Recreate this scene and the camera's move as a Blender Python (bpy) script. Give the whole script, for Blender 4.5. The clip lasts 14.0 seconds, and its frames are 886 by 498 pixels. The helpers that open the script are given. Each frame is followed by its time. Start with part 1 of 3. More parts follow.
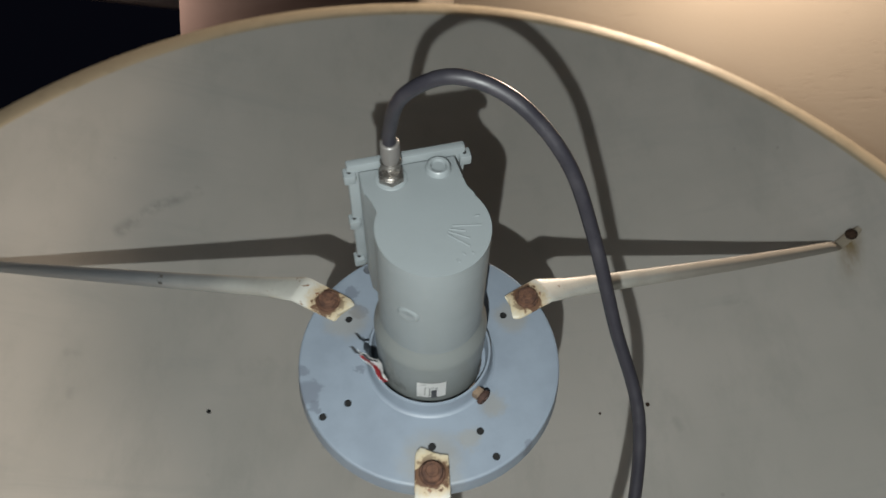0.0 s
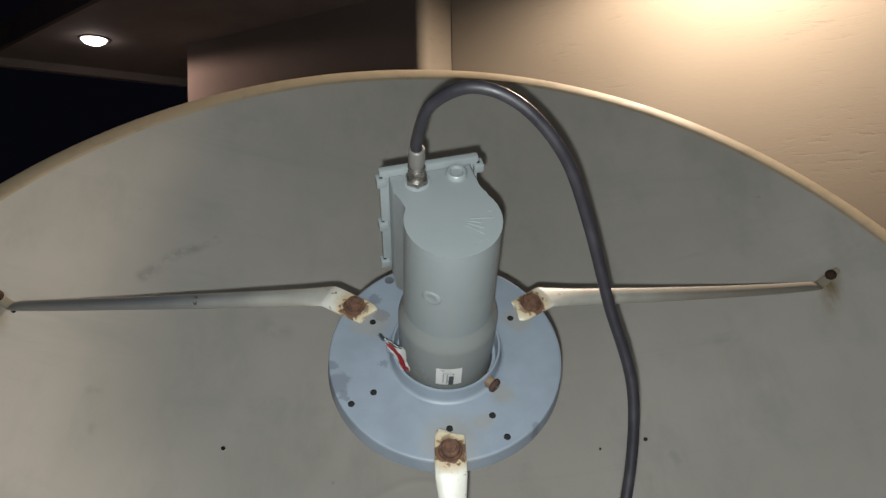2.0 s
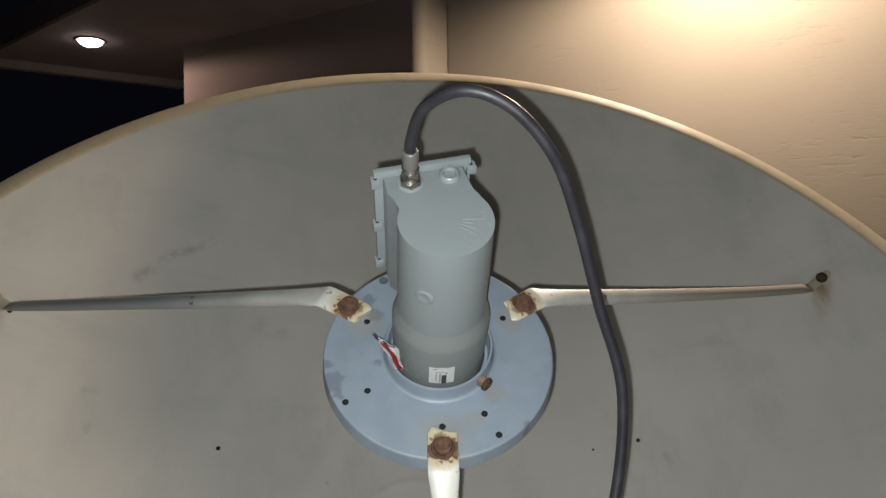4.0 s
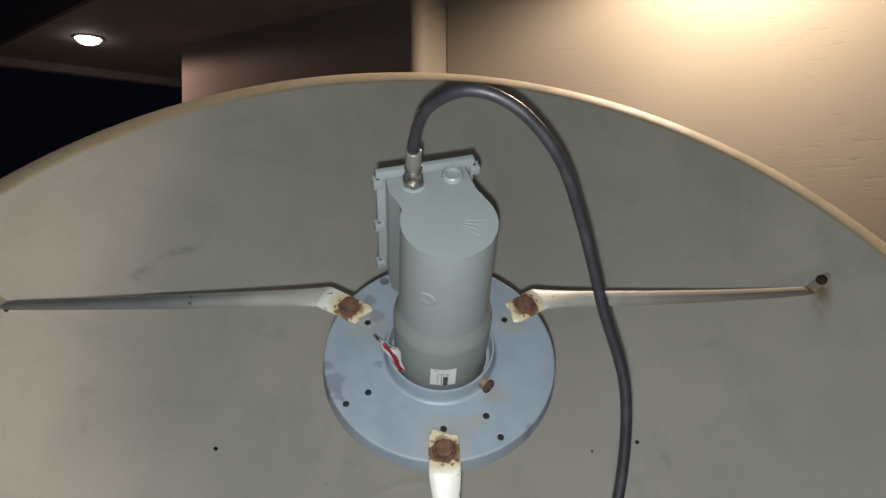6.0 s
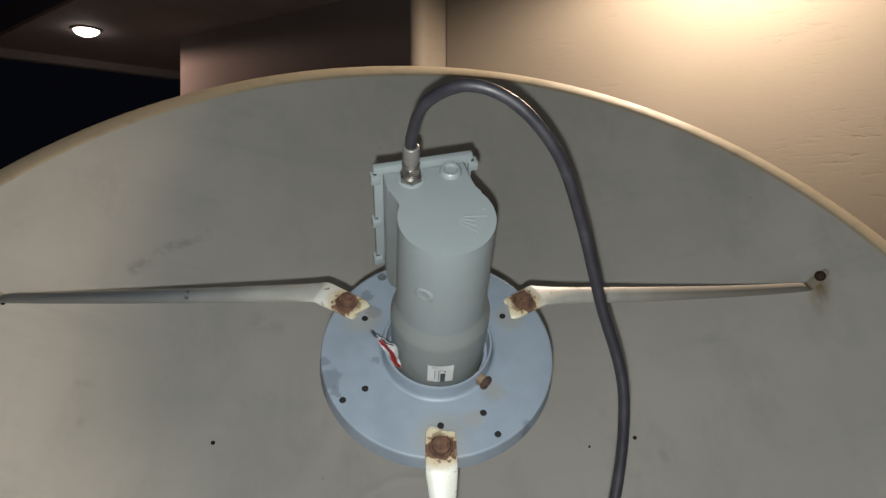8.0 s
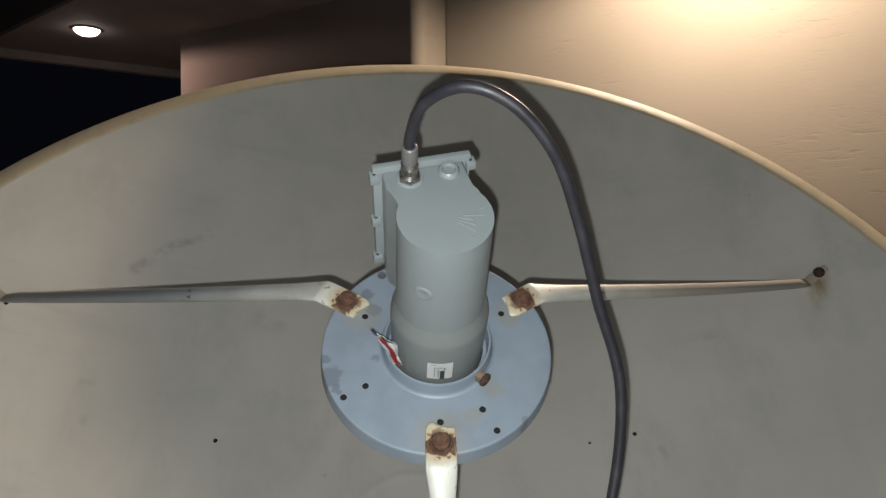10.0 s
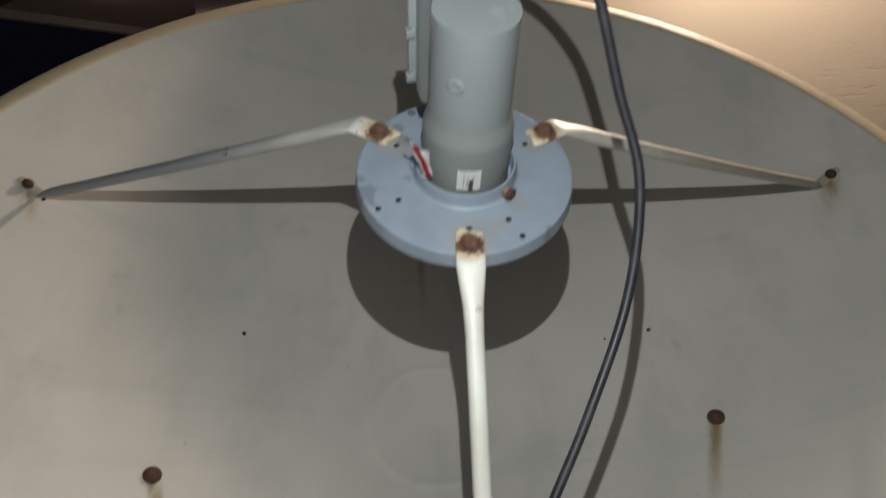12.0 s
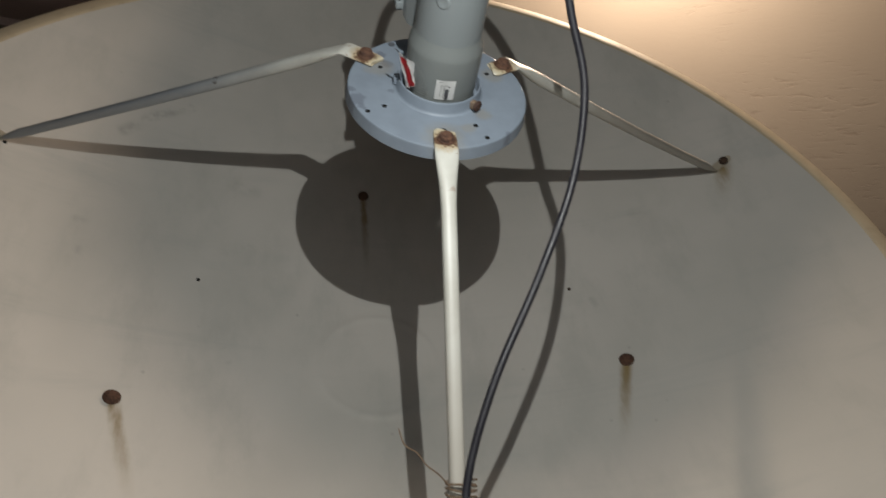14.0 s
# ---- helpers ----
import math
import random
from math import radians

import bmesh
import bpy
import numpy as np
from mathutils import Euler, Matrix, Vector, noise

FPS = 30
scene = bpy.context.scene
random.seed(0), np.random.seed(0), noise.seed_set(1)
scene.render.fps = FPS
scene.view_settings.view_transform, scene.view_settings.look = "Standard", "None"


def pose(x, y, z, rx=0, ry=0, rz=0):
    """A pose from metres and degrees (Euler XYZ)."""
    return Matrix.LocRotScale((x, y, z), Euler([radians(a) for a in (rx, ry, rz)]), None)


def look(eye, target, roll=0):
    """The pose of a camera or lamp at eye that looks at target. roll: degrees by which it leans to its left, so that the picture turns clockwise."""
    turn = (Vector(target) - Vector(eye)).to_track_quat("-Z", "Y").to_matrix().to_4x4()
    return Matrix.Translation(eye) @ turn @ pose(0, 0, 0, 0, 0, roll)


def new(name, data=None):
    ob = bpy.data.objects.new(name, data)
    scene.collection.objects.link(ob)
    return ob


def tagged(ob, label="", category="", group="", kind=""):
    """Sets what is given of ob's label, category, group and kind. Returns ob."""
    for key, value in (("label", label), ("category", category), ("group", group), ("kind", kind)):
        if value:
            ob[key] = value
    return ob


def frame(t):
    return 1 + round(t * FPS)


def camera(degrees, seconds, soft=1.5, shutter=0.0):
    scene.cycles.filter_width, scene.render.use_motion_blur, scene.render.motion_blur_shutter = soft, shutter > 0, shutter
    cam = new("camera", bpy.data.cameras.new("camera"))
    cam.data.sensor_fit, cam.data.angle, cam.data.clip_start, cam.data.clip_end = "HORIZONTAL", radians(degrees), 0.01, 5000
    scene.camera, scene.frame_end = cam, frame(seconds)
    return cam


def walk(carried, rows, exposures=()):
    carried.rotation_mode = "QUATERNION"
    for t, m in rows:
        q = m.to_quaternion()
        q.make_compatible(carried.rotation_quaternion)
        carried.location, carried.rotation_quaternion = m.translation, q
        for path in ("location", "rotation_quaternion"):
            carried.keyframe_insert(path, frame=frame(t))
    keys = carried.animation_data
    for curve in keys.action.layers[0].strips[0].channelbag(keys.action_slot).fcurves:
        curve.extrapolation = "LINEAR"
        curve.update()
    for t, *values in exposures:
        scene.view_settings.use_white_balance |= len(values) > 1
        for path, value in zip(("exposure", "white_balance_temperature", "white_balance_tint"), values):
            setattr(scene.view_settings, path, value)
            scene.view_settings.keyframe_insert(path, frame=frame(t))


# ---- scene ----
cam = camera(62.7, 14.0, soft=1.5, shutter=0.5)
PATH = [
    (0, (-0.0101, -0.4419, 1.7099), (0.0758, 1.5457, 1.5049), -0.61),
    (0.5, (-0.0280, -0.5054, 1.6706), (0.0593, 1.4925, 1.6447), -0.94),
    (1, (-0.0315, -0.5110, 1.6627), (0.0591, 1.4868, 1.6429), -0.92),
    (1.5, (-0.0300, -0.5079, 1.6666), (0.0642, 1.4899, 1.6624), -0.91),
    (2, (-0.0262, -0.5050, 1.6686), (0.0743, 1.4925, 1.6712), -0.89),
    (2.5, (-0.0243, -0.5096, 1.6678), (0.0799, 1.4877, 1.6771), -1.03),
    (3, (-0.0243, -0.5125, 1.6665), (0.0812, 1.4847, 1.6764), -0.98),
    (5.5, (-0.0269, -0.5104, 1.6682), (0.0920, 1.4860, 1.6787), -0.39),
    (6, (-0.0279, -0.5085, 1.6677), (0.0916, 1.4879, 1.6779), -0.44),
    (6.5, (-0.0305, -0.5067, 1.6684), (0.0910, 1.4896, 1.6714), -0.29),
    (7, (-0.0325, -0.5079, 1.6691), (0.0914, 1.4883, 1.6674), -0.17),
    (7.5, (-0.0286, -0.5080, 1.6687), (0.0961, 1.4881, 1.6649), -0.13),
    (8, (-0.0271, -0.5057, 1.6692), (0.0959, 1.4905, 1.6620), -0.21),
    (10.5, (-0.0258, -0.5117, 1.6704), (0.0904, 1.4849, 1.6563), -0.57),
    (11, (-0.0285, -0.5142, 1.6716), (0.0817, 1.4827, 1.6570), -0.68),
    (11.5, (-0.0290, -0.5284, 1.6270), (0.0754, 1.4685, 1.5877), -0.64),
    (12, (-0.0412, -0.5439, 1.5554), (0.0475, 1.4531, 1.4905), -0.51),
    (12.5, (-0.0538, -0.5372, 1.4732), (-0.0552, 1.4628, 1.4929), 0.99),
    (13, (-0.0366, -0.5673, 1.4627), (-0.0712, 1.4270, 1.6104), 2.24),
    (13.5, (-0.1085, -0.5962, 1.4364), (-0.1396, 1.4017, 1.5215), 2.63),
    (13.9, (-0.1038, -0.6350, 1.4392), (0.2045, 1.3390, 1.4960), 1.60),
    (14, (-0.1026, -0.6417, 1.4401), (0.2361, 1.3291, 1.4774), 1.48),
]
walk(cam, [(t, look(eye, target, roll)) for t, eye, target, roll in PATH], ((0, 0.10, 6500, 10), (0.5, 0.0, 6500, 10), (11.5, 0.0, 6500, 10), (12.5, -0.02, 6550, 12), (13.0, -0.02, 6650, 13), (13.5, -0.08, 6650, 12), (14.0, -0.14, 6650, 12)))

# ---- world and lamps ----
world = bpy.data.worlds.new("night_sky")
scene.world = world
world.use_nodes = True
world.node_tree.nodes["Background"].inputs[0].default_value = (0.010, 0.011, 0.020, 1)
world.node_tree.nodes["Background"].inputs[1].default_value = 0.16


def spot(name, power, colour, m, angle, blend, radius):
    data = bpy.data.lights.new(name, "SPOT")
    data.energy, data.color, data.shadow_soft_size = power, colour, radius
    data.spot_size, data.spot_blend = radians(angle), blend
    ob = new(name, data)
    ob.matrix_world = m
    return ob


# the hand torch at its high stand, and an added fill lamp below it
TORCH, SOFT_FILL = (-0.0300, -0.513, 1.6605), (-0.0600, -0.560, 1.530)
spot("torch_and_fill_light", 16.7, (0.95, 1.0, 0.972), look(TORCH, (0.00, 1.4, 1.45)), 165, 0.4, 0.0018)
# wide soft lamp, added to lighten the torch's shadows; no such source stands there
spot("torch_and_fill_light", 4.2, (0.95, 1.0, 0.972), look(SOFT_FILL, (0.00, 1.4, 1.45)), 165, 0.4, 0.15)
# two warm downlights of the eave soffit
CEIL, CEIL_B = 2.78, 2.72
DOWN_A = Vector((-1.61, 3.31, CEIL))
DOWN_B = Vector((0.704, 1.125, CEIL_B))
spot("downlight_light", 15.0, (1.0, 0.72, 0.58), look(DOWN_A - Vector((0, 0, 0.085)), (-1.609, 3.31, 0)), 179, 0.1, 0.05)
spot("downlight_light", 101.0, (1.0, 0.80, 0.605), look(DOWN_B - Vector((0, 0, 0.085)), (0.705, 1.125, 0)), 170, 0.40, 0.055)

# ---- materials ----


class Mat:
    """A small builder of node materials on object coordinates, in metres."""

    def __init__(self, name, rough=0.6, metal=0.0, spec=0.4):
        self.m = bpy.data.materials.new(name)
        self.m.use_nodes = True
        self.t = self.m.node_tree
        self.b = self.t.nodes["Principled BSDF"]
        self.b.inputs["Roughness"].default_value = rough
        self.b.inputs["Metallic"].default_value = metal
        self.b.inputs["Specular IOR Level"].default_value = spec
        self.co = self.t.nodes.new("ShaderNodeTexCoord").outputs["Object"]

    def node(self, kind):
        return self.t.nodes.new("ShaderNode" + kind)

    def link(self, a, b):
        self.t.links.new(a, b)

    def put(self, socket, value):
        if hasattr(value, "links"):
            self.link(value, socket)
        else:
            socket.default_value = value

    def noise(self, scale, detail=4.0, rough=0.6, stretch=None, distort=0.0):
        n = self.node("TexNoise")
        n.inputs["Scale"].default_value, n.inputs["Detail"].default_value = scale, detail
        n.inputs["Roughness"].default_value, n.inputs["Distortion"].default_value = rough, distort
        co = self.co
        if stretch:
            mp = self.node("Mapping")
            mp.inputs["Scale"].default_value = stretch
            self.link(co, mp.inputs[0])
            co = mp.outputs[0]
        self.link(co, n.inputs["Vector"])
        return n.outputs["Fac"]

    def math(self, op, a, b=0.0, c=0.0):
        n = self.node("Math")
        n.operation = op
        for socket, value in zip(n.inputs, (a, b, c)):
            self.put(socket, value)
        return n.outputs[0]

    def ramp(self, value, low, high, to0=0.0, to1=1.0):
        n = self.node("MapRange")
        n.interpolation_type = "SMOOTHSTEP"
        for socket, v in zip(n.inputs, (value, low, high, to0, to1)):
            self.put(socket, v)
        return n.outputs[0]

    def mix(self, fac, a, b, blend="MIX"):
        n = self.node("Mix")
        n.data_type, n.blend_type = "RGBA", blend
        for socket, v in ((n.inputs[0], fac), (n.inputs[6], a), (n.inputs[7], b)):
            self.put(socket, (*v, 1) if isinstance(v, tuple) and len(v) == 3 else v)
        return n.outputs[2]

    def axes(self):
        n = self.node("SeparateXYZ")
        self.link(self.co, n.inputs[0])
        return n.outputs

    def colour(self, c):
        self.put(self.b.inputs["Base Color"], (*c, 1) if isinstance(c, tuple) else c)
        return self

    def rough(self, r):
        self.put(self.b.inputs["Roughness"], r)
        return self

    def bump(self, height, strength=0.3, distance=0.001):
        n = self.node("Bump")
        n.inputs["Strength"].default_value, n.inputs["Distance"].default_value = strength, distance
        self.link(height, n.inputs["Height"])
        self.link(n.outputs[0], self.b.inputs["Normal"])
        return self


def painted(name, colour, dark, rough=0.5, grain=900.0, blotch=25.0, amount=0.6, spec=0.4):
    k = Mat(name, rough, 0.0, spec)
    big, small = k.noise(blotch, 5), k.noise(grain, 3)
    c = k.mix(k.math("MULTIPLY", k.ramp(big, 0.45, 0.75), amount), colour, dark)
    c = k.mix(k.ramp(small, 0.35, 0.7, 0.0, 0.18), c, dark)
    k.colour(c).rough(k.ramp(big, 0.3, 0.7, rough - 0.08, rough + 0.1)).bump(small, 0.12, 0.0004)
    return k.m


U = 0.075  # the radius of the bolt circle on the feed ring
DISH_BOLTS = ((-0.247, 4.293), (-4.567, -1.254), (4.823, -0.402))
DISH_HOLES = ((-3.581, 1.655), (4.122, 1.561), (-7.205, 3.456), (3.308, 1.513))
STRUT_BOLTS = ((-7.476, 3.635), (7.729, 3.772))


def dish_paint():
    k = Mat("weathered_dish_paint", 0.55, 0.0, 0.35)
    x, y, _ = k.axes()
    wide, mid, fine = k.noise(2.2, 4, 0.55), k.noise(11, 6, 0.65, (1.0, 0.45, 1.0)), k.noise(700, 3)
    c = k.mix(k.ramp(wide, 0.35, 0.68), (0.488, 0.460, 0.425), (0.408, 0.391, 0.36))
    c = k.mix(k.ramp(mid, 0.46, 0.76, 0.0, 0.42), c, (0.31, 0.305, 0.28))
    # brushed washing marks
    wash = k.noise(3.2, 5, 0.7, (0.5, 3.5, 0.5), 0.6)
    c = k.mix(k.ramp(wash, 0.50, 0.76, 0.0, 0.45), c, (0.33, 0.33, 0.315))
    # rust runs below the bolts
    wob = k.math("MULTIPLY", k.math("SUBTRACT", k.noise(60, 3), 0.5), 0.006)
    for n, (bx, by) in enumerate(DISH_BOLTS + STRUT_BOLTS):
        long, thick = ((0.17, 0.0085), (0.16, 0.012), (0.15, 0.012), (0.06, 0.016), (0.07, 0.018))[n]
        slope = (0.04, 0.34, -0.30, 0.2, -0.2)[n]
        dy = k.math("SUBTRACT", by * U, y)
        dx = k.math("ABSOLUTE", k.math("ADD", k.math("SUBTRACT", k.math("SUBTRACT", x, bx * U), k.math("MULTIPLY", dy, slope)), wob))
        fade = k.math("MULTIPLY", k.ramp(dy, long, 0.0), k.ramp(dy, -0.012, 0.0))
        run = k.math("MULTIPLY", k.ramp(dx, thick, 0.001), fade)
        run = k.math("MULTIPLY", run, k.ramp(k.noise(90, 4, 0.6, (1, 0.2, 1)), 0.25, 0.6, 0.35, 1.0))
        c = k.mix(k.math("MULTIPLY", run, 0.95), c, (0.185, 0.125, 0.045))
    # dark scuffs and smudges
    for ax, ay, bx, by, wide_ in ((-4.15, 5.70, -4.83, 5.26, 0.011), (-4.83, 5.26, -5.38, 4.68, 0.013), (-2.91, 0.12, -2.85, -0.1, 0.010), (-5.84, 2.36, -5.71, 2.36, 0.009),
                                  (-5.69, 1.76, -5.68, 1.64, 0.007), (-3.06, 4.12, -2.70, 4.03, 0.020), (-3.16, 2.50, -2.66, 2.61, 0.015), (5.75, 3.17, 6.02, 3.07, 0.013),
                                  (4.51, 1.22, 4.57, 1.05, 0.008), (-7.85, -0.80, -7.70, -0.78, 0.010)):
        vx, vy = (bx - ax) * U, (by - ay) * U
        ll = vx * vx + vy * vy
        s = k.math("DIVIDE", k.math("ADD", k.math("MULTIPLY", k.math("SUBTRACT", x, ax * U), vx),
                                    k.math("MULTIPLY", k.math("SUBTRACT", y, ay * U), vy)), ll)
        s = k.math("MINIMUM", k.math("MAXIMUM", s, 0.0), 1.0)
        ex = k.math("SUBTRACT", k.math("SUBTRACT", x, ax * U), k.math("MULTIPLY", s, vx))
        ey = k.math("SUBTRACT", k.math("SUBTRACT", y, ay * U), k.math("MULTIPLY", s, vy))
        d = k.math("SQRT", k.math("ADD", k.math("MULTIPLY", ex, ex), k.math("MULTIPLY", ey, ey)))
        mark = k.math("MULTIPLY", k.ramp(d, wide_, 0.0), k.ramp(k.noise(30, 6, 0.65), 0.36, 0.60))
        c = k.mix(k.math("MULTIPLY", mark, 0.5 if ay > 4.5 or wide_ == 0.010 else 0.24), c, (0.19, 0.185, 0.17))
    # fine specks
    v = k.node("TexVoronoi")
    v.inputs["Scale"].default_value = 26
    k.link(k.co, v.inputs["Vector"])
    c = k.mix(k.math("MULTIPLY", k.ramp(v.outputs["Distance"], 0.10, 0.03), k.ramp(k.noise(8, 2), 0.55, 0.65, 0, 0.35)), c, (0.2, 0.19, 0.17))
    k.colour(c).rough(k.ramp(mid, 0.3, 0.7, 0.48, 0.66)).bump(fine, 0.10, 0.0004)
    return k.m


def rusty(name, a=(0.092, 0.046, 0.029), b=(0.042, 0.022, 0.016), scale=260.0):
    k = Mat(name, 0.85, 0.0, 0.25)
    n, f = k.noise(scale, 6, 0.7), k.noise(scale * 5, 3)
    k.colour(k.mix(k.ramp(n, 0.35, 0.65), a, b)).bump(k.math("ADD", n, k.math("MULTIPLY", f, 0.4)), 0.6, 0.0008)
    return k.m


def strut_paint(name, far, start):
    """Cream paint, worn and rusty round the bolt at the upper end, where x is the way along the strut."""
    k = Mat(name, 0.45, 0.0, 0.4)
    x, y, _ = k.axes()
    big, small = k.noise(30, 5), k.noise(150, 6, 0.7)
    c = k.mix(k.ramp(big, 0.35, 0.7), (0.372, 0.367, 0.336), (0.318, 0.310, 0.278))
    # the far part, mixed towards the given far colour
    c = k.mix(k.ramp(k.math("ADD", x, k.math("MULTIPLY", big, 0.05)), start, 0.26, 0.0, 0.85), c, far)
    r = k.math("SQRT", k.math("ADD", k.math("MULTIPLY", x, x), k.math("MULTIPLY", y, y)))
    edge = k.math("ADD", r, k.math("MULTIPLY", k.math("SUBTRACT", small, 0.5), 0.020))
    c = k.mix(k.ramp(edge, 0.0175, 0.0095, 0.0, 0.6), c, (0.30, 0.20, 0.075))
    c = k.mix(k.ramp(edge, 0.0104, 0.0090), c, (0.082, 0.044, 0.026))
    c = k.mix(k.ramp(k.math("ADD", x, k.math("MULTIPLY", small, 0.006)), -0.002, -0.009, 0.0, 0.4), c, (0.37, 0.325, 0.22))
    spots = k.math("MULTIPLY", k.ramp(small, 0.60, 0.64), k.ramp(r, 0.07, 0.02))
    c = k.mix(spots, c, (0.13, 0.06, 0.03))
    # the stained foot
    c = k.mix(k.math("MULTIPLY", k.ramp(k.math("ADD", x, k.math("MULTIPLY", k.math("SUBTRACT", small, 0.5), 0.03)), 0.545, 0.562), 0.85), c, (0.31, 0.265, 0.20))
    k.colour(c).bump(small, 0.25, 0.0005)
    return k.m


def ring_paint():
    k = Mat("pale_blue_ring_paint", 0.5, 0.0, 0.4)
    x, y, _ = k.axes()
    big, small, fine = k.noise(35, 5), k.noise(120, 6, 0.7), k.noise(900, 2)
    c = k.mix(k.ramp(big, 0.35, 0.7), (0.148, 0.176, 0.212), (0.128, 0.152, 0.185))
    # bare, chipped patches
    for px, py, pr in ((-0.99, -0.30, 0.13), (-1.04, -0.10, 0.05), (-0.66, 0.62, 0.07), (-0.58, -0.10, 0.045), (-0.62, 0.44, 0.09), (0.76, -0.78, 0.06), (-0.93, -0.42, 0.06)):
        dx, dy = k.math("SUBTRACT", x, px * U), k.math("SUBTRACT", y, py * U)
        d = k.math("SQRT", k.math("ADD", k.math("MULTIPLY", dx, dx), k.math("MULTIPLY", dy, dy)))
        d = k.math("ADD", d, k.math("MULTIPLY", k.math("SUBTRACT", small, 0.5), 0.02))
        c = k.mix(k.ramp(d, pr * U, pr * U * 0.7, 0.0, 0.7), c, (0.085, 0.096, 0.120))
    # rust bleeding round the lower bolt and the set screw
    for px, py, pr in ((0.0, -0.9, 0.32), (0.3, -0.72, 0.12), (-0.7, 0.35, 0.24), (0.72, 0.36, 0.2), (0.5, -0.45, 0.14)):
        dx, dy = k.math("SUBTRACT", x, px * U), k.math("SUBTRACT", y, py * U)
        d = k.math("SQRT", k.math("ADD", k.math("MULTIPLY", dx, dx), k.math("MULTIPLY", dy, dy)))
        d = k.math("ADD", d, k.math("MULTIPLY", k.math("SUBTRACT", small, 0.5), 0.016))
        c = k.mix(k.ramp(d, pr * U, pr * U * 0.4, 0.0, 0.35), c, (0.17, 0.14, 0.09))
    k.colour(c).bump(fine, 0.12, 0.0004)
    return k.m


DISH = dish_paint()
RIM = painted("rim_paint", (0.46, 0.385, 0.275), (0.32, 0.265, 0.185), 0.62, 900.0, 25.0, 0.6, 0.25)
RUST = rusty("rusted_bolt_steel")
DARK_RUST = rusty("dark_rust", (0.06, 0.035, 0.022), (0.025, 0.016, 0.012))
TAN = rusty("stained_tan_metal", (0.15, 0.105, 0.07), (0.09, 0.065, 0.05), 200.0)
SCREW = rusty("brown_screw_steel", (0.055, 0.028, 0.02), (0.028, 0.016, 0.013))
STRUT = strut_paint("chipped_cream_paint", (0.30, 0.275, 0.24), 0.10)
# left strut: same cream paint, with its lack of warm lamplight coloured in
STRUT_SHADED = strut_paint("chipped_cream_shaded", (0.165, 0.18, 0.20), 0.03)
RING = ring_paint()
LNB = painted("grey_casting_paint", (0.136, 0.152, 0.158), (0.113, 0.127, 0.131), 0.42, 1400, 18, 0.5, 0.45)
SLEEVE = painted("olive_grey_sleeve", (0.124, 0.135, 0.134), (0.102, 0.111, 0.109), 0.45, 1100, 22, 0.5)
BLACK = painted("black_rubber", (0.011, 0.0105, 0.014), (0.024, 0.022, 0.026), 0.44, 600, 60, 0.7, 0.33)
STEEL = painted("tarnished_nickel", (0.33, 0.31, 0.29), (0.10, 0.09, 0.075), 0.32, 900, 240, 1.0)
STEEL.node_tree.nodes["Principled BSDF"].inputs["Metallic"].default_value = 0.95
CRIMP = painted("worn_crimp_sleeve", (0.085, 0.080, 0.076), (0.05, 0.046, 0.042), 0.45)
ZINC = painted("dull_zinc", (0.066, 0.072, 0.083), (0.05, 0.055, 0.064), 0.75, 700, 90, 0.5, 0.2)
# near-black, so that the shade inside the holes lies in the colour
HOLE = painted("hole_shade_black", (0.004, 0.004, 0.004), (0.002, 0.002, 0.002), 0.9)
PAPER = painted("white_label_paper", (0.68, 0.68, 0.68), (0.58, 0.58, 0.57), 0.6, 500, 60, 0.3)
INK = painted("label_ink", (0.06, 0.065, 0.075), (0.10, 0.10, 0.11), 0.6)
FINE = painted("faint_grey_print", (0.27, 0.275, 0.27), (0.22, 0.225, 0.22), 0.6)
RED = painted("red_tag_print", (0.34, 0.018, 0.022), (0.24, 0.014, 0.018), 0.5, 300, 70)
FOIL = painted("torn_clear_film", (0.44, 0.43, 0.43), (0.28, 0.27, 0.27), 0.3)
TWINE = painted("brown_tie_wire", (0.10, 0.065, 0.04), (0.05, 0.03, 0.02), 0.8)
DARK = painted("dark_trim_and_shade", (0.12, 0.10, 0.10), (0.08, 0.07, 0.07), 0.7, 60, 3)
GALV = painted("galvanised_steel", (0.35, 0.36, 0.37), (0.25, 0.25, 0.26), 0.5)


def plaster(name, colour, dark):
    k = Mat(name, 0.8, 0.0, 0.2)
    grain = k.noise(24, 5, 0.6, (0.7, 1.0, 4.0), 0.5)
    dash = k.ramp(grain, 0.54, 0.72)
    patch = k.ramp(k.noise(2.6, 3), 0.42, 0.62)
    fine, wide = k.noise(110, 4, 0.6, (0.5, 1, 1.6)), k.noise(1.2, 3)
    c = k.mix(k.ramp(wide, 0.3, 0.7, 0.0, 0.4), colour, dark)
    c = k.mix(k.math("MULTIPLY", k.math("MULTIPLY", dash, patch), 0.62), c, dark)
    k.colour(c).bump(k.math("ADD", k.math("MULTIPLY", k.math("MULTIPLY", dash, patch), -0.5), k.math("MULTIPLY", fine, 0.20)), 0.28, 0.005)
    return k.m


WALL = plaster("combed_wall_plaster", (0.200, 0.175, 0.146), (0.152, 0.127, 0.102))
WALL_DARK = plaster("dark_wall_plaster", (0.24, 0.195, 0.18), (0.18, 0.145, 0.135))
SOFFIT = painted("soffit_paint", (0.34, 0.29, 0.28), (0.25, 0.21, 0.20), 0.8, 80, 2)
FLOOR = painted("terrace_screed", (0.42, 0.40, 0.37), (0.33, 0.31, 0.29), 0.8, 150, 1.5)
GLOW = bpy.data.materials.new("lit_lamp_lens")
GLOW.use_nodes = True
GLOW.node_tree.nodes["Principled BSDF"].inputs["Emission Color"].default_value = (1.0, 0.86, 0.78, 1)
